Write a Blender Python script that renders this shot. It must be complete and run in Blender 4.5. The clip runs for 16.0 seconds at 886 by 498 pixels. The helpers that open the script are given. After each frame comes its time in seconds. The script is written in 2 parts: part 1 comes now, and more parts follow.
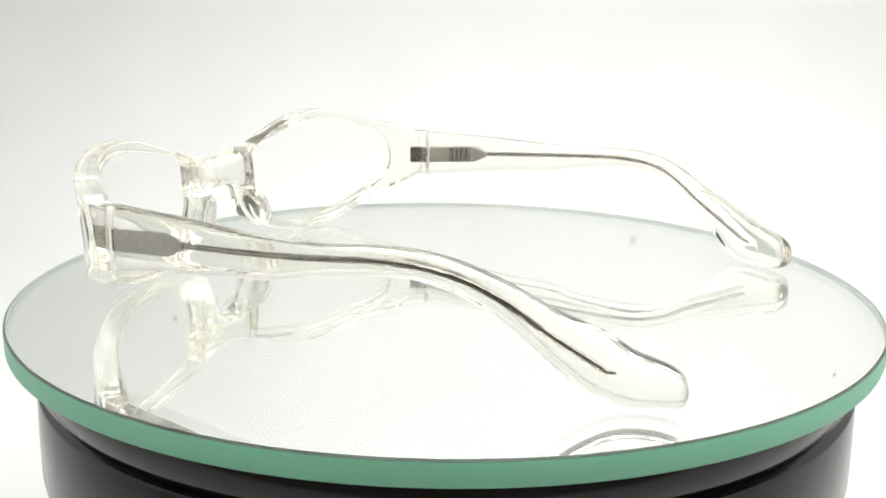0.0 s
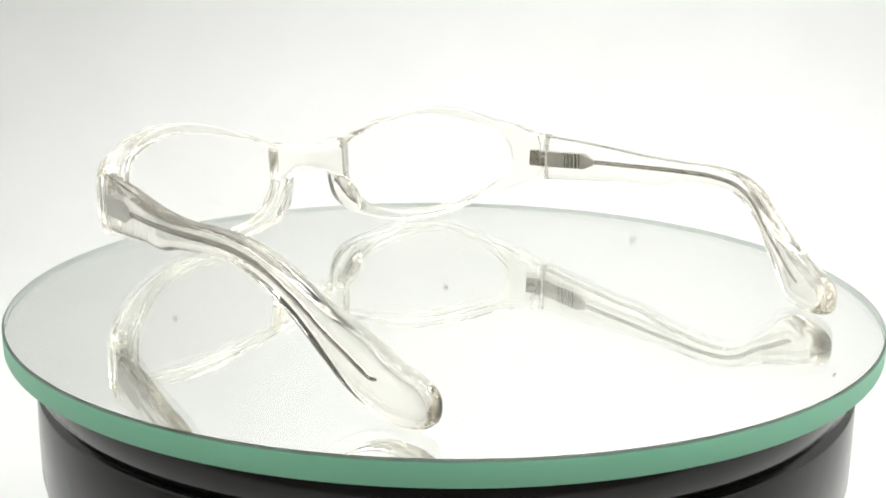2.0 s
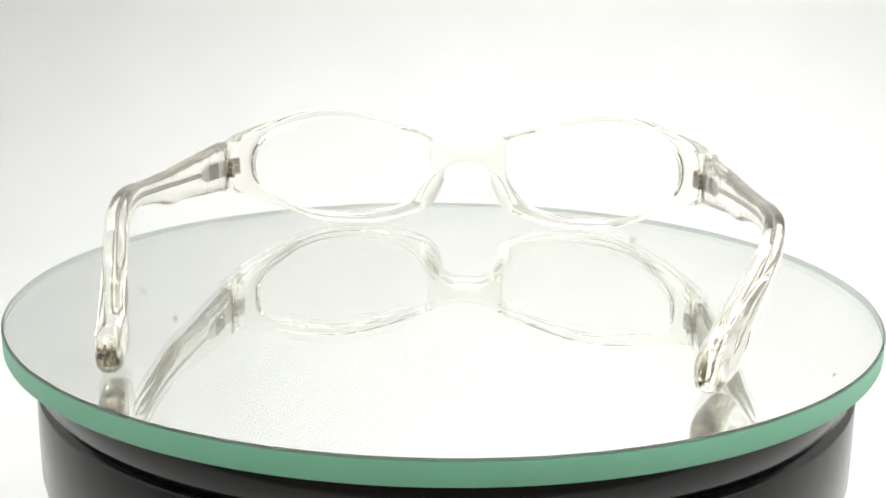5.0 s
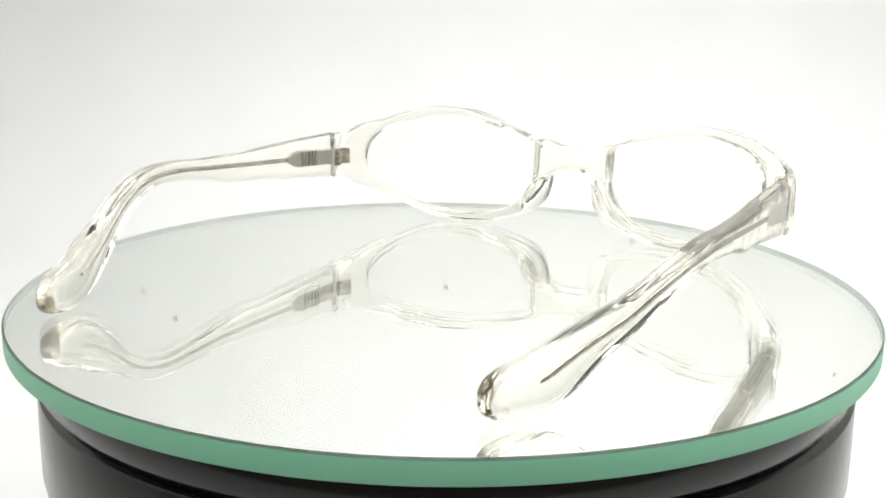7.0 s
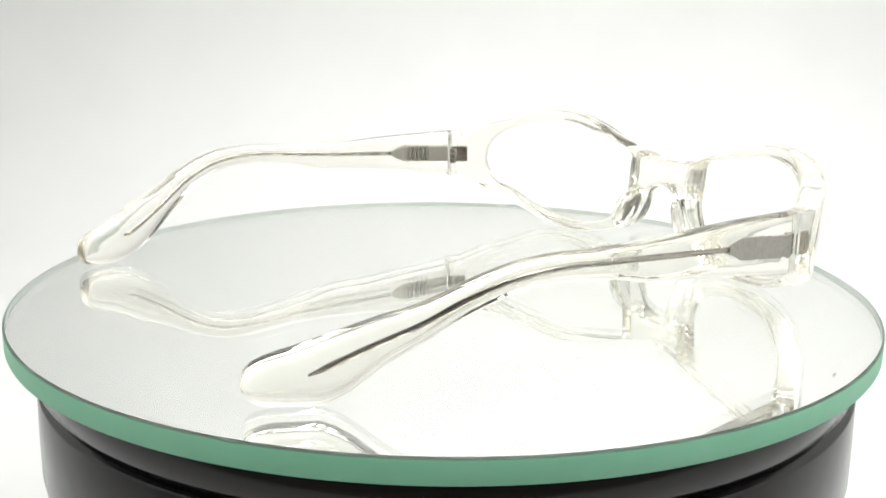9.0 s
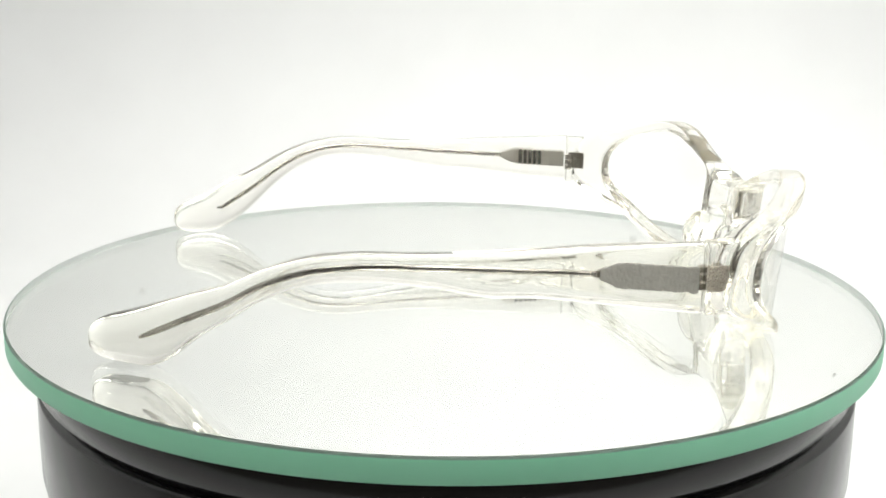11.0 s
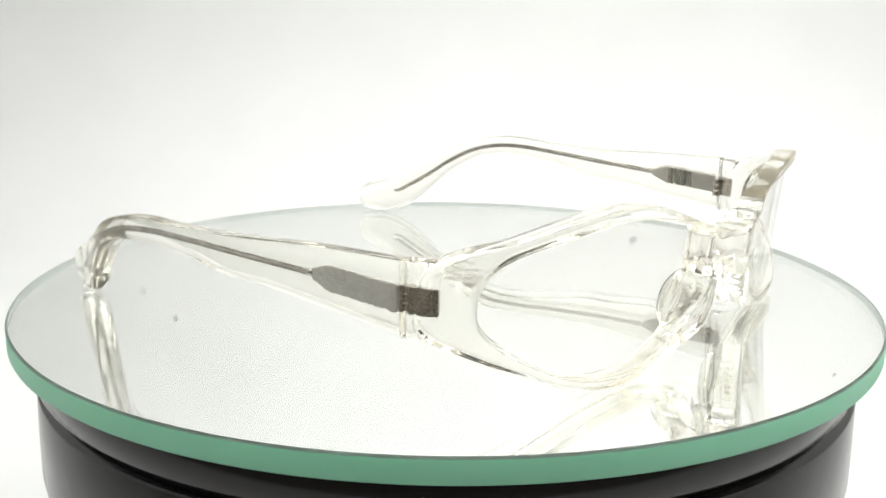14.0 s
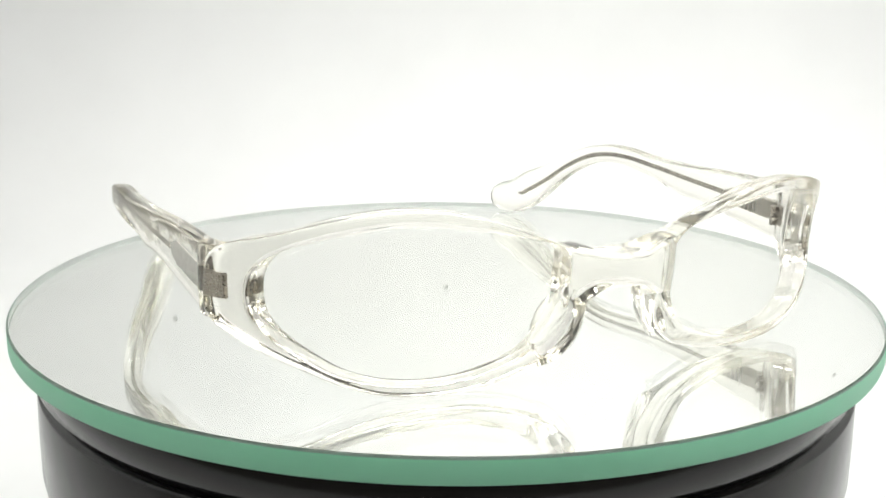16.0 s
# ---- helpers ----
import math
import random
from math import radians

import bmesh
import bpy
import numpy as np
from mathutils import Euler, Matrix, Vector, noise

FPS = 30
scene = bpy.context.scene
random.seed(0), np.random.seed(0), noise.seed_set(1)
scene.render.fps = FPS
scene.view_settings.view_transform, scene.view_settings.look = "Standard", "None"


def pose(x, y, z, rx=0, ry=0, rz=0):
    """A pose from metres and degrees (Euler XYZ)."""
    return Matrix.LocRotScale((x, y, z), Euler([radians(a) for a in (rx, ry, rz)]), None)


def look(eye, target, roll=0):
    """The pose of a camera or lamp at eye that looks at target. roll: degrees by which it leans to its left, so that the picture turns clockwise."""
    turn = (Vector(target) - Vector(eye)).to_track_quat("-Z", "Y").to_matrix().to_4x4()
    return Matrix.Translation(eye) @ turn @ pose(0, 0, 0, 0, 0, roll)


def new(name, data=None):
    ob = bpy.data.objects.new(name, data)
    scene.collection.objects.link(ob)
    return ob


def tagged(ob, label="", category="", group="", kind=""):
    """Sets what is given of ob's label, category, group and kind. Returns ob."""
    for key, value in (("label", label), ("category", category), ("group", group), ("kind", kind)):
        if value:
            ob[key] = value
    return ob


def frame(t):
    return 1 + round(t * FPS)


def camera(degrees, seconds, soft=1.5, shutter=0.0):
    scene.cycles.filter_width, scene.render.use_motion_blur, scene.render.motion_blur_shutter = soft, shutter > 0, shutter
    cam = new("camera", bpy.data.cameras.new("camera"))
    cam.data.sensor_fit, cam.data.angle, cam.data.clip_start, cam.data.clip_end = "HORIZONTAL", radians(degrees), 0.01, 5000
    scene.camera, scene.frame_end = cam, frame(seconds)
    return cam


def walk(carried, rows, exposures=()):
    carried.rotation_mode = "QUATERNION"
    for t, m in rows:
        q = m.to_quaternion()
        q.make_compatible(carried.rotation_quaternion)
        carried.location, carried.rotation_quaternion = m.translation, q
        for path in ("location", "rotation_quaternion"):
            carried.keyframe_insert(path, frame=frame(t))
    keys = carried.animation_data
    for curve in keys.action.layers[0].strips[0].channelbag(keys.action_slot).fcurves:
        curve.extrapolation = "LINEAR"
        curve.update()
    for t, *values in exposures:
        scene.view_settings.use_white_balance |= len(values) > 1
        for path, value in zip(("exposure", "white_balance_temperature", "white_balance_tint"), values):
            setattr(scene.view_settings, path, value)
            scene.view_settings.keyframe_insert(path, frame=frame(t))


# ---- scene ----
# All lengths in the building code are millimetres; MM turns them into metres.
MM = 0.001
SPIN = -13.498          # degrees per second, seen from above

# ---- camera ----
cam = camera(44.885, 16.0, soft=1.7)
EYE = Vector((0.0, -0.2517, 0.07036))
PITCH, YAW = radians(13.814), radians(-0.1655)
AHEAD = Vector((math.sin(YAW) * math.cos(PITCH), math.cos(YAW) * math.cos(PITCH), -math.sin(PITCH)))
walk(cam, [(0.0, look(EYE, EYE + AHEAD, 0.648)), (16.0, look(EYE, EYE + AHEAD, 0.648))], [(0.0, 0.0), (16.0, 0.0)])

# ---- world and lights ----
world = bpy.data.worlds.new("dim_room")
scene.world = world
world.use_nodes = True
world.node_tree.nodes["Background"].inputs[0].default_value = (1.0, 0.985, 0.95, 1)
world.node_tree.nodes["Background"].inputs[1].default_value = 0.07


LED = (0.99, 1.0, 0.965)


def lamp(name, at, target, sx, sy, power, colour=(1.0, 0.985, 0.955)):
    data = bpy.data.lights.new(name, "AREA")
    data.shape, data.size, data.size_y, data.energy, data.color = "RECTANGLE", sx, sy, power, colour
    ob = new(name, data)
    ob.matrix_world = look(at, target)
    return ob


# an added diffused fill panel under the tent's roof, turned to the back, and bare LED clusters on two rails
lamp("added_fill_panel", (0.25, -0.06, 0.80), (0.23, 0.32, 0.02), 1.15, 0.46, 4.9, LED)
for ly, watts in ((-0.43, 0.74), (0.395, 0.39)):
    for lx in (-0.42, -0.25, -0.08, 0.08, 0.25, 0.42):
        lamp("led_light", (lx + 0.12, ly, 0.87), (lx * 0.5 + 0.10, 0.0, 0.0), 0.10, 0.10, watts, LED)

# clear plastic over a mirror needs long light paths
scene.cycles.max_bounces = 32
scene.cycles.transmission_bounces = 32
scene.cycles.glossy_bounces = 16

# ---- materials ----


def mat(name):
    m = bpy.data.materials.new(name)
    m.use_nodes = True
    return m, m.node_tree, m.node_tree.nodes["Principled BSDF"]


def noise_node(nt, scale, detail=4.0):
    co = nt.nodes.new("ShaderNodeTexCoord")
    n = nt.nodes.new("ShaderNodeTexNoise")
    n.inputs["Scale"].default_value, n.inputs["Detail"].default_value = scale, detail
    nt.links.new(co.outputs["Object"], n.inputs["Vector"])
    return n


def ramp(nt, src, c0, c1, p0=0.3, p1=0.7):
    r = nt.nodes.new("ShaderNodeValToRGB")
    r.color_ramp.elements[0].position, r.color_ramp.elements[1].position = p0, p1
    r.color_ramp.elements[0].color, r.color_ramp.elements[1].color = (*c0, 1), (*c1, 1)
    nt.links.new(src, r.inputs[0])
    return r


def surface(name, c0, c1, scale, rough0, rough1, metal=0.0, bump=0.0, bump_scale=None, coat=0.0):
    m, nt, b = mat(name)
    n = noise_node(nt, scale)
    nt.links.new(ramp(nt, n.outputs[0], c0, c1).outputs[0], b.inputs["Base Color"])
    fine = noise_node(nt, bump_scale or scale * 9)
    nt.links.new(ramp(nt, fine.outputs[0], (rough0,) * 3, (rough1,) * 3).outputs[0], b.inputs["Roughness"])
    b.inputs["Metallic"].default_value = metal
    b.inputs["Coat Weight"].default_value = coat
    if bump:
        bp = nt.nodes.new("ShaderNodeBump")
        bp.inputs["Strength"].default_value, bp.inputs["Distance"].default_value = bump, 0.0003
        nt.links.new(fine.outputs[0], bp.inputs["Height"])
        nt.links.new(bp.outputs[0], b.inputs["Normal"])
    return m


def clear(name, colour, ior, wave=0.0, wave_scale=120, rough=0.0):
    """A clear solid with polished, faintly uneven faces."""
    m = bpy.data.materials.new(name)
    m.use_nodes = True
    nt = m.node_tree
    nt.nodes.remove(nt.nodes["Principled BSDF"])
    g = nt.nodes.new("ShaderNodeBsdfGlass")
    g.inputs["Color"].default_value = (*colour, 1)
    g.inputs["IOR"].default_value, g.inputs["Roughness"].default_value = ior, rough
    if wave:
        n = noise_node(nt, wave_scale, 2.0)
        bp = nt.nodes.new("ShaderNodeBump")
        bp.inputs["Strength"].default_value, bp.inputs["Distance"].default_value = wave, 0.0004
        nt.links.new(n.outputs[0], bp.inputs["Height"])
        nt.links.new(bp.outputs[0], g.inputs["Normal"])
    nt.links.new(g.outputs[0], nt.nodes["Material Output"].inputs["Surface"])
    return m


PAPER = surface("white_paper", (0.83, 0.83, 0.825), (0.86, 0.86, 0.855), 14, 0.75, 0.9, bump=0.05, bump_scale=900)
FABRIC = surface("white_tent_fabric", (0.8, 0.8, 0.8), (0.86, 0.86, 0.86), 20, 0.8, 0.95, bump=0.1, bump_scale=1500)
TABLE = surface("dark_table", (0.13, 0.12, 0.11), (0.17, 0.16, 0.145), 12, 0.45, 0.6, bump=0.1, bump_scale=300)
ACETATE = clear("clear_acetate", (0.9955, 0.988, 0.966), 1.49, 0.18, 170)
DISC_GLASS = clear("float_glass", (0.990, 0.995, 0.989), 1.52)


def veiled(m, least, most):
    """A thin, uneven, pale veil mixed over a clear face, added to fade its reflections."""
    nt = m.node_tree
    glass = next(n for n in nt.nodes if n.type == "BSDF_GLASS")
    film = nt.nodes.new("ShaderNodeBsdfDiffuse")
    film.inputs[0].default_value = (0.82, 0.82, 0.80, 1)
    mix = nt.nodes.new("ShaderNodeMixShader")
    r = ramp(nt, noise_node(nt, 45, 5.0).outputs[0], (least,) * 3, (most,) * 3)
    nt.links.new(r.outputs[0], mix.inputs[0])
    nt.links.new(glass.outputs[0], mix.inputs[1])
    nt.links.new(film.outputs[0], mix.inputs[2])
    nt.links.new(mix.outputs[0], nt.nodes["Material Output"].inputs["Surface"])


# pale veil put into the glass colour, so mirror images look weaker
veiled(DISC_GLASS, 0.060, 0.064)


def frosted(name, c0, c1, share, rough):
    """Ground glass: a matt skin that also lets the light inside the plate through."""
    m = surface(name, c0, c1, 30, rough, rough + 0.08)
    nt = m.node_tree
    skin = nt.nodes["Principled BSDF"]
    through_light = nt.nodes.new("ShaderNodeBsdfTranslucent")
    through_light.inputs[0].default_value = (*c1, 1)
    mix = nt.nodes.new("ShaderNodeMixShader")
    mix.inputs[0].default_value = share
    nt.links.new(skin.outputs[0], mix.inputs[1])
    nt.links.new(through_light.outputs[0], mix.inputs[2])
    nt.links.new(mix.outputs[0], nt.nodes["Material Output"].inputs["Surface"])
    return m


EDGE = frosted("ground_green_glass_edge", (0.38, 0.86, 0.60), (0.43, 0.90, 0.65), 0.3, 0.36)
# near-white lining whose colour stands in for light inside the clear rim
EDGE_IN = bpy.data.materials.new("pale_rim_lining")
EDGE_IN.use_nodes = True
lining_tree = EDGE_IN.node_tree
lining_mix = lining_tree.nodes.new("ShaderNodeMixShader")
lining_mix.inputs[0].default_value = 0.85
lining_clear = lining_tree.nodes.new("ShaderNodeBsdfTransparent")
lining_tree.nodes["Principled BSDF"].inputs["Base Color"].default_value = (0.9, 0.91, 0.9, 1)
lining_tree.nodes["Principled BSDF"].inputs["Roughness"].default_value = 0.4
lining_tree.links.new(lining_clear.outputs[0], lining_mix.inputs[1])
lining_tree.links.new(lining_tree.nodes["Principled BSDF"].outputs[0], lining_mix.inputs[2])
lining_tree.links.new(lining_mix.outputs[0], lining_tree.nodes["Material Output"].inputs["Surface"])
CHAMFER = clear("polished_glass_bevel", (0.66, 0.75, 0.70), 1.52, rough=0.35)
# greys for spots on the paper that stand in for sensor dust
SPECK = surface("grey_camera_speck", (0.40, 0.40, 0.39), (0.52, 0.52, 0.50), 400, 0.8, 0.95)
FAINT = surface("faint_camera_speck", (0.66, 0.66, 0.65), (0.72, 0.72, 0.71), 400, 0.8, 0.95)
SILVER = surface("mirror_silver", (0.955, 0.962, 0.95), (0.968, 0.972, 0.962), 9, 0.003, 0.003, metal=1.0)
BLACK = surface("black_gloss_plastic", (0.006, 0.005, 0.005), (0.010, 0.009, 0.008), 35, 0.14, 0.2)
BLACK.node_tree.nodes["Principled BSDF"].inputs["Specular IOR Level"].default_value = 0.4
GROOVE = surface("black_rubber", (0.004, 0.004, 0.004), (0.007, 0.007, 0.007), 60, 0.6, 0.8)
STEEL = surface("brushed_nickel", (0.42, 0.385, 0.33), (0.60, 0.56, 0.50), 260, 0.2, 0.38, metal=1.0, bump=0.25, bump_scale=2600)
FROST = surface("frosted_adhesive", (0.82, 0.80, 0.76), (0.95, 0.935, 0.90), 900, 0.3, 0.55, metal=0.25, bump=0.8, bump_scale=1500)
WIRE = surface("drawn_wire", (0.36, 0.345, 0.32), (0.50, 0.48, 0.44), 300, 0.12, 0.25, metal=1.0, bump=0.15, bump_scale=2600)
PLATE_STEEL = surface("etched_nickel", (0.74, 0.71, 0.65), (0.85, 0.82, 0.76), 420, 0.45, 0.7, metal=0.5, bump=0.9, bump_scale=3200)



def lens_material():
    """A thin coated pane: clear, with a weak mirror sheen that grows at a glancing angle."""
    m = bpy.data.materials.new("demo_lens")
    m.use_nodes = True
    nt = m.node_tree
    nt.nodes.remove(nt.nodes["Principled BSDF"])
    t = nt.nodes.new("ShaderNodeBsdfTransparent")
    t.inputs[0].default_value = (0.997, 0.996, 0.990, 1)
    g = nt.nodes.new("ShaderNodeBsdfGlossy")
    g.inputs["Roughness"].default_value = 0.01
    lw = nt.nodes.new("ShaderNodeLayerWeight")
    p5 = nt.nodes.new("ShaderNodeMath")
    p5.operation = "POWER"
    p5.inputs[1].default_value = 5.0
    ad = nt.nodes.new("ShaderNodeMath")
    ad.operation = "MULTIPLY_ADD"
    ad.inputs[1].default_value, ad.inputs[2].default_value = 0.6, 0.012
    mx = nt.nodes.new("ShaderNodeMixShader")
    nt.links.new(lw.outputs["Facing"], p5.inputs[0])
    nt.links.new(p5.outputs[0], ad.inputs[0])
    nt.links.new(ad.outputs[0], mx.inputs[0])
    nt.links.new(t.outputs[0], mx.inputs[1])
    nt.links.new(g.outputs[0], mx.inputs[2])
    nt.links.new(mx.outputs[0], nt.nodes["Material Output"].inputs["Surface"])
    return m


LENS = lens_material()

# ---- mesh helpers ----


def thing(name, label, category, group="", kind=""):
    return tagged(new(name), label, category, group, kind)


def link(name, bm, material, parent=None, label="", smooth=True):
    me = bpy.data.meshes.new(name)
    bmesh.ops.recalc_face_normals(bm, faces=bm.faces)
    for f in bm.faces:
        f.smooth = smooth and len(f.verts) <= 4
    bm.to_mesh(me)
    bm.free()
    for m in (material if isinstance(material, (list, tuple)) else [material]):
        me.materials.append(m)
    ob = new(name, me)
    ob.parent = parent
    if label:
        ob["label"] = label
    return ob


def part(name, bm, material, parent, label="", smooth=True):
    return link(name, bm, material, parent, label, smooth)


def loops(bm, rings, closed_rings=True, caps=True, wrap=False):
    """Skin a row of rings, each a list of points in millimetres."""
    vs = [[bm.verts.new(Vector(p) * MM) for p in ring] for ring in rings]
    n = len(vs[0])
    pairs = list(zip(vs, vs[1:])) + ([(vs[-1], vs[0])] if wrap else [])
    for a, b in pairs:
        for i in range(n if closed_rings else n - 1):
            j = (i + 1) % n
            bm.faces.new((a[i], a[j], b[j], b[i]))
    if caps and not wrap:
        bm.faces.new(vs[0][::-1])
        bm.faces.new(vs[-1])
    return vs


def lathe(bm, profile, n=160):
    """Turn a closed or open outline of (radius, z) about the z axis."""
    rings = []
    for i in range(n):
        a = 2 * math.pi * i / n
        rings.append([(r * math.cos(a), r * math.sin(a), z) for r, z in profile])
    loops(bm, rings, closed_rings=False, wrap=True)


def disc_face(bm, radius, z, n):
    """A flat round face of concentric rings, its middle filled by one polygon."""
    radii = [radius * k for k in (1.0, 0.8, 0.6, 0.4, 0.2)]
    rings = [[bm.verts.new((q * MM * math.cos(2 * math.pi * i / n), q * MM * math.sin(2 * math.pi * i / n), z * MM)) for i in range(n)] for q in radii]
    for a, b in zip(rings, rings[1:]):
        for i in range(n):
            j = (i + 1) % n
            bm.faces.new((a[i], a[j], b[j], b[i]))
    bm.faces.new(rings[-1])


def box(bm, x0, x1, y0, y1, z0, z1, bevel=0.0, seg=2):
    vs = [bm.verts.new(Vector((x, y, z)) * MM) for x in (x0, x1) for y in (y0, y1) for z in (z0, z1)]
    fs = [bm.faces.new([vs[i] for i in q]) for q in ((0, 1, 3, 2), (4, 6, 7, 5), (0, 4, 5, 1), (2, 3, 7, 6), (0, 2, 6, 4), (1, 5, 7, 3))]
    if bevel:
        edges = list({e for f in fs for e in f.edges})
        bmesh.ops.bevel(bm, geom=edges, offset=bevel * MM, segments=seg, affect="EDGES")


def smooth_interp(x, xs, ys):
    """Monotone-ish cubic through (xs, ys), xs rising."""
    xs, ys = np.asarray(xs, float), np.asarray(ys, float)
    i = int(np.clip(np.searchsorted(xs, x) - 1, 0, len(xs) - 2))
    d = np.gradient(ys, xs)
    h = xs[i + 1] - xs[i]
    t = min(max((x - xs[i]) / h, 0.0), 1.0)
    return ((2 * t ** 3 - 3 * t ** 2 + 1) * ys[i] + (t ** 3 - 2 * t ** 2 + t) * h * d[i]
            + (-2 * t ** 3 + 3 * t ** 2) * ys[i + 1] + (t ** 3 - t ** 2) * h * d[i + 1])


def rounded(half_w, half_h, power=5.0, n=28):
    """A rounded rectangle about the origin."""
    out = []
    for i in range(n):
        a = 2 * math.pi * (i + 0.5) / n
        c, s = math.cos(a), math.sin(a)
        out.append((half_w * math.copysign(abs(c) ** (2 / power), c), half_h * math.copysign(abs(s) ** (2 / power), s)))
    return out


# ---- the light tent ----
def build_tent():
    floor_z, half, back, front, top = -110.0, 700.0, 560.0, -480.0, 905.0
    # seamless paper: floor, sweep and back in one sheet
    prof = [(-215.0, floor_z), (back - 160, floor_z)]
    for i in range(1, 13):
        a = math.pi / 2 * i / 12
        prof.append((back - 160 + 160 * math.sin(a), floor_z + 160 - 160 * math.cos(a)))
    prof.append((back, top))
    outer = [(y + (1.2 if y > back - 170 else 0), z - 1.2) for y, z in prof]
    bm = bmesh.new()
    loops(bm, [[(x, y, z) for y, z in prof + outer[::-1]] for x in (-half, half)])
    backdrop = tagged(link("backdrop", bm, PAPER), "seamless white paper sweep behind the turntable", "backdrop", kind="structure")
    # dust specks of the camera, built as small grey spots on the paper's upright part
    for x, z, r, m in ((-214.2, 186.9, 2.1, SPECK), (0.2, 158.8, 2.1, SPECK), (312.4, 227.4, 2.2, FAINT), (145.1, 119.4, 3.2, FAINT), (-238.9, 165.0, 2.7, FAINT)):
        bm = bmesh.new()
        rnd = random.Random(int(x))
        outline = [(r * rnd.uniform(0.8, 1.15) * math.cos(a), r * rnd.uniform(0.8, 1.15) * math.sin(a)) for a in (2 * math.pi * k / 14 for k in range(14))]
        loops(bm, [[(x + u * q, back - d, z + v * q) for u, v in outline] for q, d in ((1.0, 0.05), (0.9, 0.3), (0.4, 0.36))])
        part("camera_speck", bm, m, backdrop, "small grey spot on the paper standing in for camera dust")
    bm = bmesh.new()
    box(bm, -1500, 1500, -1500, 1500, floor_z - 31.2, floor_z - 1.2, 1.0)
    tagged(link("floor", bm, TABLE, smooth=False), "grey matt table top under the light tent", "table top", kind="structure")
    for nm, x in (("wall_west", -half - 6), ("wall_east", half + 2)):
        bm = bmesh.new()
        box(bm, x, x + 4, front, back + 2, floor_z - 1.2, top, 0.5)
        tagged(link(nm, bm, FABRIC, smooth=False), "white fabric side of the light tent", "wall", kind="structure")
    bm = bmesh.new()
    box(bm, -half - 6, half + 6, front, back + 2, top + 0.5, top + 4.5, 0.5)
    tagged(link("ceiling", bm, FABRIC, smooth=False), "white fabric roof of the light tent", "ceiling", kind="structure")


# ---- the turntable ----
def build_turntable():
    base = thing("turntable_base", "black glossy plastic turntable base on white paper", "turntable")
    bm = bmesh.new()
    lathe(bm, [(0, -47), (84, -47), (86.5, -46.4), (89.5, -44.6), (92.2, -41.8), (93.6, -38.2), (93.7, -37.4), (94.6, -37.0), (95.1, -34), (95.1, -25), (94.9, -15.6), (94.7, -15.0), (0, -15.0)])
    part("housing", bm, BLACK, base)
    bm = bmesh.new()
    lathe(bm, [(0, -110), (79, -110), (79.5, -109.5), (79.5, -47), (0, -47)])
    part("foot", bm, GROOVE, base, "matt black foot")
    base.location.x = 0.35 * MM
    plat = thing("platter", "black plastic rotating platter under the glass disc", "platter")
    bm = bmesh.new()
    lathe(bm, [(0, -15.0), (92.9, -15.0), (92.9, -13.2), (0, -13.2)])
    part("seam_ring", bm, GROOVE, plat, "narrow matt black gap under the platter")
    bm = bmesh.new()
    lathe(bm, [(0, -13.2), (94.2, -13.2), (94.7, -12.7), (94.7, -5.5), (94.3, -5.0), (0, -5.0)])
    part("platter_body", bm, BLACK, plat)
    disc = thing("mirror_disc", "round mirrored glass plate with ground green edge on the turntable", "glass disc")
    bm = bmesh.new()
    n = 256
    disc_face(bm, 99.5, 0.0, n)
    pieces = [part("glass_top", bm, DISC_GLASS, disc, "clear polished glass face")]
    bm = bmesh.new()
    lathe(bm, [(99.5, 0.0), (99.66, -0.04), (99.86, -0.17), (100.0, -0.42)], n)
    pieces.append(part("bevelled_rim", bm, CHAMFER, disc, "polished grey-green bevel"))
    bm = bmesh.new()
    lathe(bm, [(100.0, -0.42), (100.0, -4.5), (99.85, -4.8), (99.5, -5.0)], n)
    pieces.append(part("ground_edge", bm, EDGE, disc, "pale sea-green ground edge"))
    # added sheet just inside the edge, keeps the far rim bright
    bm = bmesh.new()
    lathe(bm, [(99.7, -0.3), (99.7, -3.9), (99.5, -4.25)], n)
    pieces.append(part("pale_lining", bm, EDGE_IN, disc, "pale lining inside the edge, added to brighten the far rim"))
    bm = bmesh.new()
    disc_face(bm, 99.5, -4.3, n)
    pieces.append(part("mirror_backing", bm, SILVER, disc, "silvered mirror backing", smooth=False))
    bm = bmesh.new()
    lathe(bm, [(99.5, -4.32), (99.5, -5.0), (0.001, -5.0)], n)
    pieces.append(part("backing_paint", bm, GROOVE, disc, "black paint under the mirror", smooth=False))
    # the plate lies half a millimetre off the turning axis
    for piece in pieces:
        piece.location = (-0.445 * MM, -0.227 * MM, 0)
    return plat, disc


# ---- the eyeglasses ----
SHIFT = 0.8             # the front sits a little off the disc's centre line


def plan_y(x, z):
    """Middle of the front's thickness, bowed in plan and leaning forward at the top."""
    x = abs(x)
    return 68.0 - 0.0012 * x * x - 2.0e-10 * x ** 6 + 0.10 * (z - 17.0)


def plan_normal(x):
    """The front's outward direction in plan, for x to the wearer's right."""
    k = 0.0024 * abs(x) + 1.2e-9 * abs(x) ** 5
    d = math.sqrt(1 + k * k)
    return math.copysign(k / d, x), 1 / d


def half_depth(x):
    return 2.2 + 0.7 * (abs(x) / 64.0) ** 4


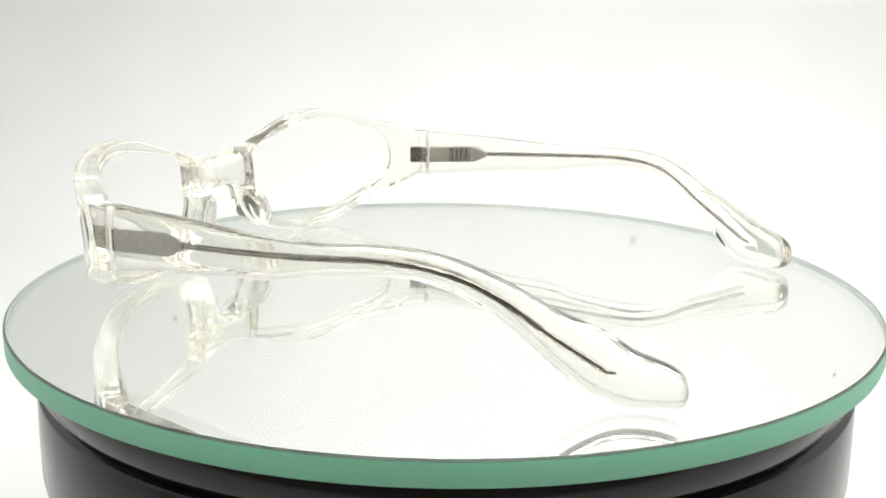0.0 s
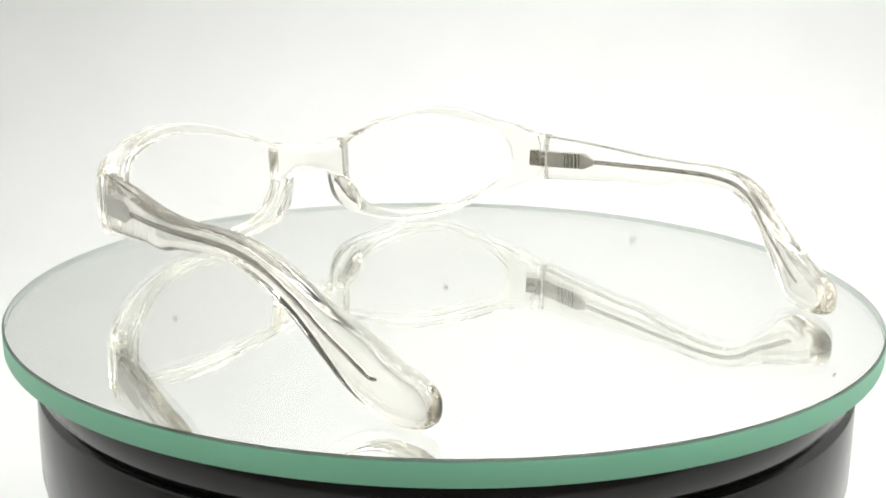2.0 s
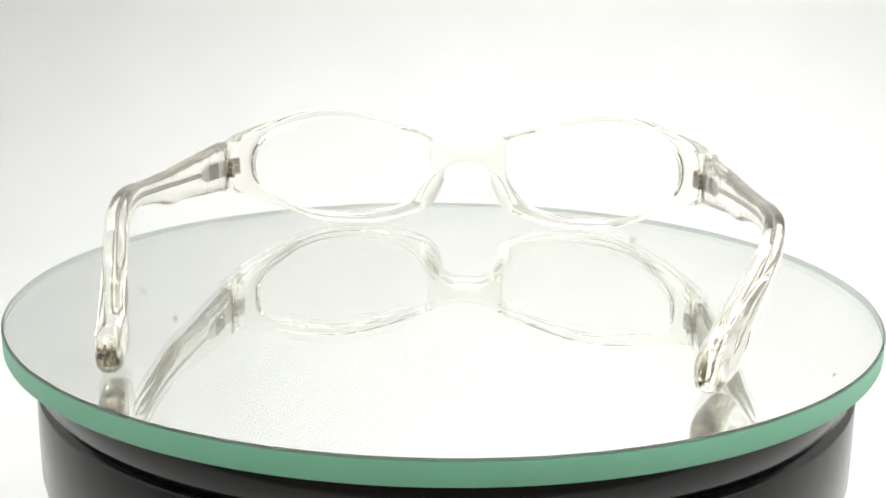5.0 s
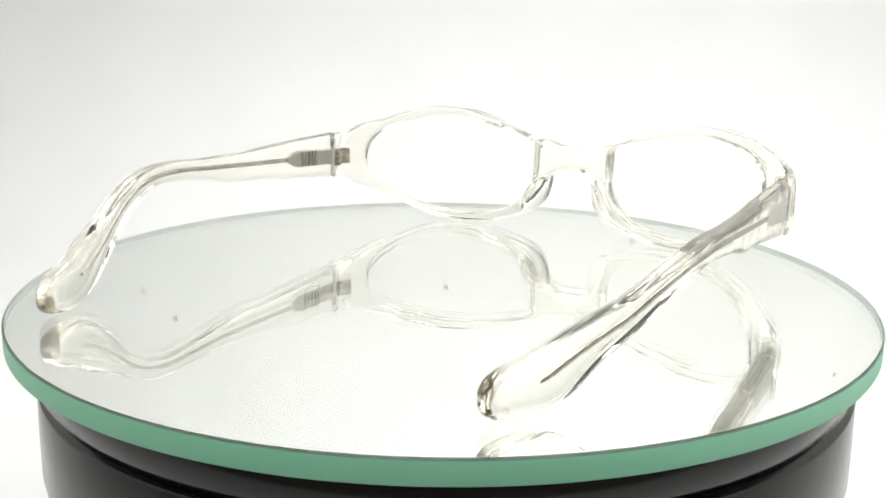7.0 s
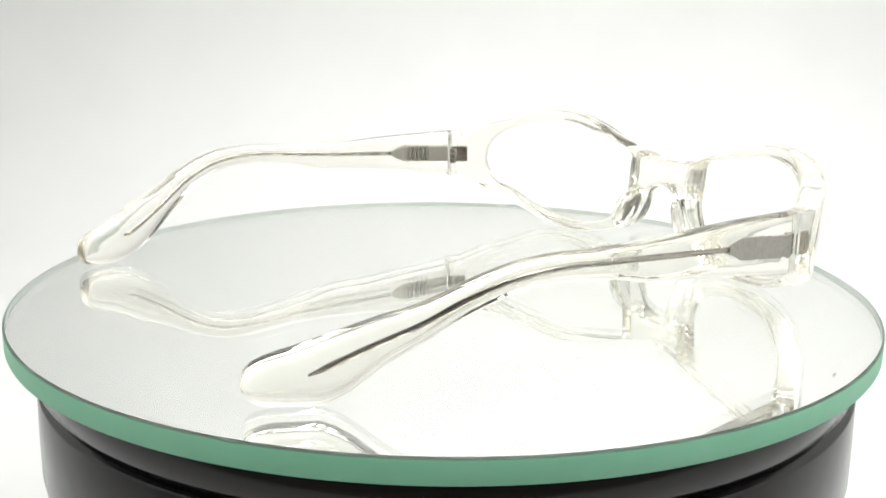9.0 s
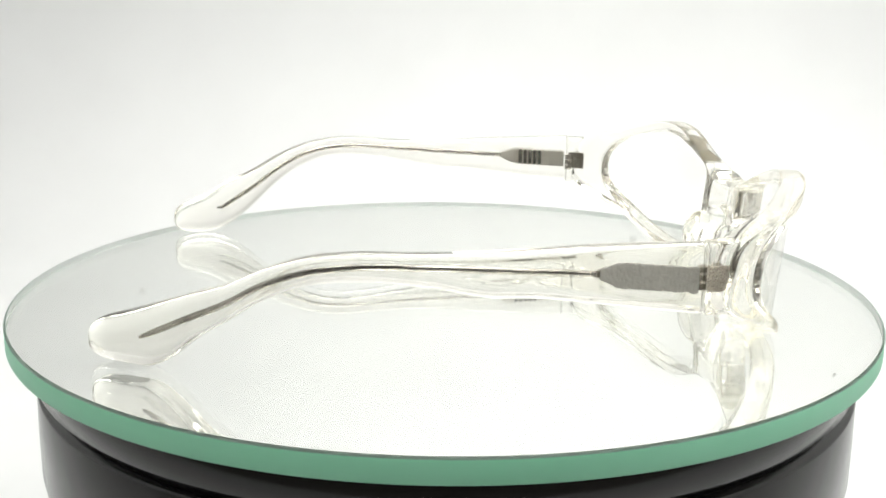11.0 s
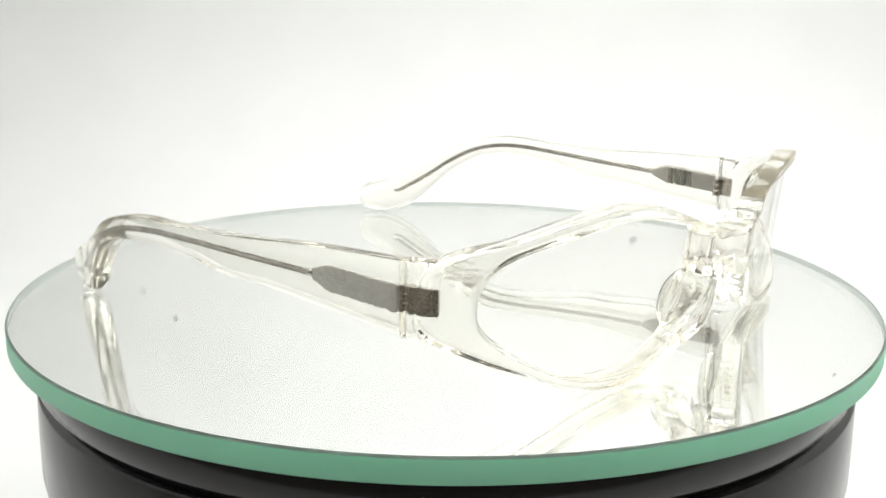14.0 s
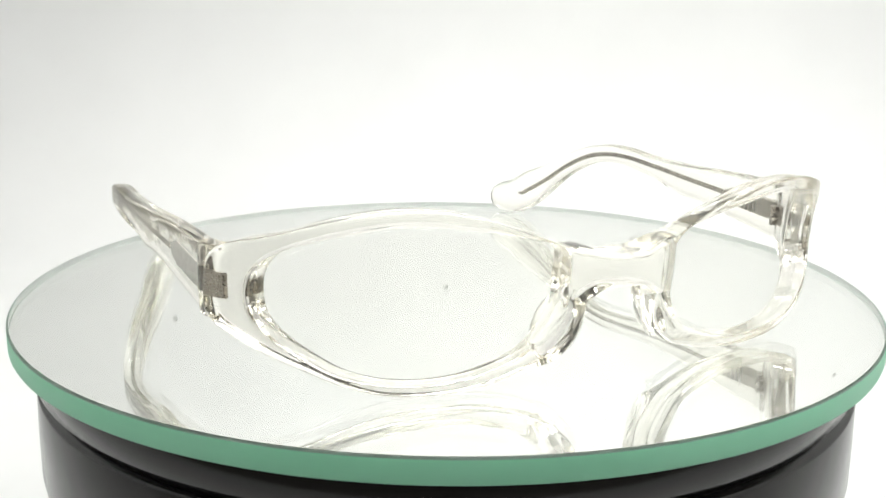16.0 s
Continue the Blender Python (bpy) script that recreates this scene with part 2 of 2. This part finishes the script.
OUTER = [(14, 27.2), (20, 29.6), (27, 32), (33, 33.6), (40, 34.3), (47, 33.9), (54, 32.2), (60, 29.7), (65.4, 27.4), (67.3, 20), (66.3, 12.8), (62.6, 10.0),
         (56, 6.4), (50, 3.4), (44, 1.4), (36, 0.5), (30, 0.5), (24, 1.2), (18, 2.8), (12, 5.2), (8.5, 9), (7.2, 14), (7.2, 20), (9, 25)]
INNER = [(12.5, 26), (19, 28), (27, 29.8), (35, 31.2), (43, 31.5), (49.5, 30.4), (54.4, 29), (58.6, 27.0), (61.2, 23.8), (62.1, 19), (61.2, 14.3), (58.7, 11.1), (55.2, 8.4),
         (50, 5.3), (45, 3.7), (40, 2.9), (35, 2.6), (29, 3.0), (24, 4.2), (18, 6.6), (14.5, 10), (12, 14), (11, 19), (11, 23)]
EYE_C = (37.0, 17.5)


def polar(points):
    pa = sorted((math.atan2(z - EYE_C[1], x - EYE_C[0]), math.hypot(x - EYE_C[0], z - EYE_C[1])) for x, z in points)
    two = 2 * math.pi
    pa = [(a - two, r) for a, r in pa[-3:]] + pa + [(a + two, r) for a, r in pa[:3]]
    return [a for a, _ in pa], [r for _, r in pa]


def contour(points, a, grow=0.0):
    r = smooth_interp(a, *polar(points)) + grow
    return EYE_C[0] + r * math.cos(a), EYE_C[1] + r * math.sin(a)


def rim(bm, side):
    rings = []
    for i in range(144):
        a = -math.pi + 2 * math.pi * i / 144
        (xo, zo), (xi, zi) = contour(OUTER, a), contour(INNER, a)
        ring = []
        for u, v in rounded(0.5, 1.0, 9.0, 36):
            k = 0.5 + u
            x, z = xi + (xo - xi) * k, zi + (zo - zi) * k
            nx, ny = plan_normal(x)
            d = half_depth(x) + (2.2 * math.exp(-((x - 9) / 7.0) ** 2) if v > 0 else 0.0)
            ring.append((side * (x + v * nx * d), plan_y(x, z) + v * ny * d, z))
        rings.append(ring)
    loops(bm, rings, wrap=True)


def sweep(bm, path, power=5.0, n=28):
    """path: rows of (x, y, half thickness, z of the top, z of the bottom and, if it differs, squareness); upright sections square to the plan line."""
    rings = []
    for k, row in enumerate(path):
        x, y, th, zt, zb = row[:5]
        pw = row[5] if len(row) > 5 else power
        a, b = path[max(k - 1, 0)], path[min(k + 1, len(path) - 1)]
        d = Vector((b[0] - a[0], b[1] - a[1])).normalized()
        nx, ny = d.y, -d.x
        rings.append([(x + nx * u, y + ny * u, (zt + zb) / 2 + v) for u, v in rounded(th, (zt - zb) / 2, pw, n)])
    loops(bm, rings)


def fine_path(rows, count):
    """Even, smooth steps through sparse rows."""
    s = [0.0]
    for a, b in zip(rows, rows[1:]):
        s.append(s[-1] + math.hypot(b[0] - a[0], b[1] - a[1]))
    return [tuple(float(smooth_interp(s[-1] * i / count, s, [r[c] for r in rows])) for c in range(len(rows[0]))) for i in range(count + 1)]


def blade(bm, side):
    """A nose pad grown out of the rim: a flat drop that leans back and outward."""
    m = (Matrix.Translation(Vector((side * 10.3, 65.0, 10.4))) @ Euler((radians(-18), radians(side * -20), radians(side * 30))).to_matrix().to_4x4())
    rings = []
    for i in range(1, 16):
        t = math.pi * i / 16
        rings.append([m @ Vector((1.5 * math.sin(t) * math.cos(b), 3.9 * math.sin(t) * math.sin(b), 6.4 * math.cos(t))) for b in (2 * math.pi * j / 20 for j in range(20))])
    loops(bm, rings)


# Per side: the arm's line in plan and the height of its wire core, over y
ARM_Y = [-75.0, -68.5, -61, -52, -44, -37, -30, -22, -10, 5, 21, 41.2]
ARM_X = {1: [49.7, 52.5, 55.9, 60.5, 65.0, 68.3, 70.2, 70.7, 70.5, 69.9, 69.0, 68.1], -1: [54.5, 56.5, 58.6, 61.6, 64.2, 66.2, 67.6, 68.7, 69.3, 68.9, 67.9, 66.7]}
CORE_Y = [-61, -52, -44, -37, -30, -22, -10, 5, 21, 41.2]
CORE_Z = {1: [5.9, 10.7, 14.9, 19.2, 21.8, 22.8, 22.6, 21.8, 20.9, 19.3], -1: [7.2, 12.8, 18.4, 21.8, 23.4, 23.7, 22.9, 21.9, 21.1, 19.9]}
OVER = ([-61, -52, -44, -37, -30, -22, -12, 3, 22, 41.2], [6.6, 4.8, 3.5, 2.9, 2.7, 2.6, 2.5, 3.4, 5.3, 7.1])
UNDER = ([-61, -56, -52, -48, -44, -37, -30, -22, -12, -6, -2, 2, 10, 22, 41.2], [5.6, 5.7, 4.8, 3.9, 3.3, 2.7, 2.3, 2.5, 3.1, 3.7, 4.5, 4.9, 4.8, 5.5, 6.3])
TIP_TOP = ([-74.4, -74.1, -73.3, -71.5, -69, -66], [5.0, 6.3, 7.6, 8.9, 9.9, 10.9])
TIP_LOW = ([-74.4, -74.1, -73.3, -71.5, -69, -66], [3.7, 2.6, 1.6, 0.75, 0.4, 0.35])


def arm_x(y, side):
    return side * float(smooth_interp(y, ARM_Y, ARM_X[side]))


def core_z(y, side):
    return float(smooth_interp(y, CORE_Y, CORE_Z[side]))


def edge_z(y, side, tip, gap, sign):
    """Upper or lower edge of an arm: its own curve at the tip, a set distance from the core elsewhere."""
    ys = tip[0] + gap[0]
    zs = tip[1] + [max(core_z(a, side) + sign * g, 0.5) for a, g in zip(*gap)]
    return float(smooth_interp(y, ys, zs))


def build_temple(side, glasses):
    rnd = random.Random(5 + side)
    rows = []
    cut = 2.6 if side > 0 else 0.4          # how much shorter the tip is than the common pattern
    ys = [-74.4, -74.2, -73.9, -73.5, -73.0] + [-72.4 + 112.8 * i / 150 for i in range(151)] + [40.8, 41.0, 41.1, 41.25, 41.35]
    for y0 in ys:
        y = y0 + cut * min(1.0, max(0.0, (-50.0 - y0) / 16.0))
        th = float(smooth_interp(y0, [-74.4, -74.1, -73.3, -71.5, -66, -56, -40, -20, 10, 41.2], [1.0, 1.6, 2.2, 2.6, 2.8, 2.6, 2.3, 2.0, 1.9, 1.9]))
        rows.append((arm_x(y, side), y, th, edge_z(y0, side, TIP_TOP, OVER, 1), max(edge_z(y0, side, TIP_LOW, UNDER, -1), 0.3),
                     float(np.interp(y0, [-70, -62, -46], [2.8, 3.2, 5.0]))))
    bm = bmesh.new()
    sweep(bm, rows, 5.0, 40)
    temple = part("temple", bm, ACETATE, glasses, "clear acetate temple arm with curved tip")
    # wire core
    start = -61.3 if side > 0 else -62.4
    bm = bmesh.new()
    rings = []
    for i in range(61):
        y = start + (22.0 - start) * i / 60
        r = 0.62 * min(1.0, 0.4 + i / 2.5)
        cx, cz = arm_x(y, side), core_z(y, side)
        slope = core_z(y + 0.5, side) - core_z(y - 0.5, side)
        k = 1 / math.sqrt(1 + slope * slope)
        rings.append([(cx + 0.75 * r * math.cos(a), y - r * math.sin(a) * slope * k, cz + r * math.sin(a) * k) for a in (2 * math.pi * j / 14 for j in range(14))])
    loops(bm, rings)
    part("core_wire", bm, WIRE, temple, "grey metal wire core set in the clear arm")
    # flat core plate, pointed at the wire
    bm = bmesh.new()
    rings = []
    for y, hh, ht in ((21.2, 0.6, 0.45), (22.4, 1.1, 0.5), (25.2, 2.0, 0.55), (27.0, 2.25, 0.6), (33, 2.25, 0.6), (40.3, 2.25, 0.6)):
        cx, cz = arm_x(y, side) - side * 0.4, core_z(y, side)
        rings.append([(cx + u, y, cz + v) for u, v in rounded(ht, hh, 8.0, 20)])
    loops(bm, rings)
    plate = part("core_plate", bm, PLATE_STEEL, temple, "flat etched metal core plate", smooth=False)
    # silvery bonding layer on the plate's outer face, ragged along its edges
    bm = bmesh.new()
    rings = []
    for k in range(41):
        y = 22.0 + 18.2 * k / 40
        hh = min(1.0 + (y - 22.0) * 0.42, 2.4) + rnd.uniform(-0.16, 0.16)
        cx, cz = arm_x(y, side) + side * 0.45, core_z(y, side) + rnd.uniform(-0.08, 0.08)
        rings.append([(cx + u, y, cz + v) for u, v in rounded(0.2, hh, 6.0, 12)])
    loops(bm, rings)
    part("bonding_layer", bm, FROST, plate, "pale silvery frosted bonding layer", smooth=False)
    for k in range(5):
        y = 27.2 + 1.45 * k
        cx, cz = arm_x(y, side) - side * 1.15, core_z(y, side)
        bm = bmesh.new()
        box(bm, cx - 0.3, cx + 0.3, y - 0.48, y + 0.48, cz - 2.1, cz + 2.1, 0.12, 1)
        part("rib", bm, WIRE, plate, "dark raised rib", smooth=False)
    # hinge barrel on the temple's inner side
    hx, hz = side * 65.0 + SHIFT, 19.4
    for z0, z1 in ((hz - 2.2, hz - 0.9), (hz - 0.6, hz + 0.7), (hz + 1.0, hz + 2.2)):
        bm = bmesh.new()
        rings = [[(hx + 1.0 * math.cos(b), 41.4 + 1.0 * math.sin(b), z) for b in (2 * math.pi * j / 16 for j in range(16))] for z in (z0, z0 + 0.15, z1 - 0.15, z1)]
        loops(bm, rings)
        part("hinge_knuckle", bm, STEEL, temple, "nickel hinge knuckle")


def build_glasses():
    glasses = thing("eyeglasses", "clear transparent acetate eyeglasses with metal core temples on mirrored disc", "eyeglasses")
    bm = bmesh.new()
    for side in (1, -1):
        rim(bm, side)
        ends = [(65.7, 47.4, 2.0, 26.2, 13.4), (66.5, 46.0, 2.2, 26.6, 13.0), (67.1, 44.6, 2.2, 26.6, 13.0), (67.5, 43.0, 2.1, 26.6, 13.0), (67.6, 41.42, 2.0, 26.6, 13.0)]
        sweep(bm, [(side * x, y, th, zt, zb) for x, y, th, zt, zb in fine_path(ends, 40)], 8.0, 40)
        blade(bm, side)
    # bridge: a thick block that stands forward of the rims
    rings = []
    for i in range(53):
        x = -11.5 + 23 * i / 52
        k = math.exp(-(x / 7.0) ** 4)
        zt, zb = 26.4 - 1.7 * k, 14.5 + 3.3 * k
        fore = half_depth(x) + 2.1 * math.exp(-((abs(x) - 9) / 7.0) ** 2) + 3.4 * math.exp(-(x / 6.5) ** 2)
        aft = half_depth(x) - 0.1 * (1 - k)
        rings.append([(x, plan_y(x, (zt + zb) / 2 + v) + (fore - aft) / 2 + u, (zt + zb) / 2 + v) for u, v in rounded((fore + aft) / 2, (zt - zb) / 2, 5.0, 36)])
    loops(bm, rings)
    front = part("front_frame", bm, ACETATE, glasses, "clear acetate front with oval rims and moulded nose pads")
    front.location.x = SHIFT * MM
    rm = front.modifiers.new("fuse", "REMESH")
    rm.mode, rm.voxel_size, rm.use_smooth_shade = "VOXEL", 0.00017, True
    sm = front.modifiers.new("polish", "SMOOTH")
    sm.factor, sm.iterations = 0.5, 12
    for side in (1, -1):
        # hinge leaf let into the back of the end piece
        turn = Matrix.Translation(Vector((side * 65.5, 43.9, 19.3 if side > 0 else 19.8)) * MM) @ Euler((0, 0, radians(side * 24))).to_matrix().to_4x4()
        bm = bmesh.new()
        box(bm, -0.8, 0.8, -2.2, 2.5, -2.35, 2.35, 0.2, 2)
        bmesh.ops.transform(bm, matrix=turn, verts=bm.verts)
        leaf = part("hinge_leaf", bm, STEEL, front, "small nickel hinge leaf", smooth=False)
        for z0 in (-1.5, 0.0, 1.5):
            bm = bmesh.new()
            box(bm, -1.05, 1.05, -2.4, 1.6, z0 - 0.28, z0 + 0.28, 0.12, 2)
            bmesh.ops.transform(bm, matrix=turn, verts=bm.verts)
            part("prong", bm, STEEL, leaf, smooth=False)
        bm = bmesh.new()
        ring_f, ring_b = [], []
        for i in range(96):
            a = -math.pi + 2 * math.pi * i / 96
            x, z = contour(INNER, a, 0.05)
            ring_f.append((side * x, plan_y(x, z) + 0.7, z))
            ring_b.append((side * x, plan_y(x, z) - 0.7, z))
        steps = []
        for k in range(1, 9):
            steps.append(k / 8)
        rings = []
        for ring, order in ((ring_b, steps), (ring_f, steps[::-1])):
            off = 0.7 if ring is ring_f else -0.7
            for k in order:
                row = []
                for x, y, z in ring:
                    xx, zz = side * EYE_C[0] + (x - side * EYE_C[0]) * k, EYE_C[1] + (z - EYE_C[1]) * k
                    row.append((xx, plan_y(xx, zz) + off, zz))
                rings.append(row)
        loops(bm, rings)
        part("lens", bm, LENS, front, "thin clear demo lens")
        build_temple(side, glasses)
    return glasses


build_tent()
platter, mirror_disc = build_turntable()
eyeglasses = build_glasses()


def motions():
    times = [0.5 * i for i in range(33)]
    rows = [(t, pose(0, 0, 0, 0, 0, SPIN * (t - 4.1) + 7.6)) for t in times]
    for ob in (eyeglasses, mirror_disc, platter):
        walk(ob, rows)


motions()
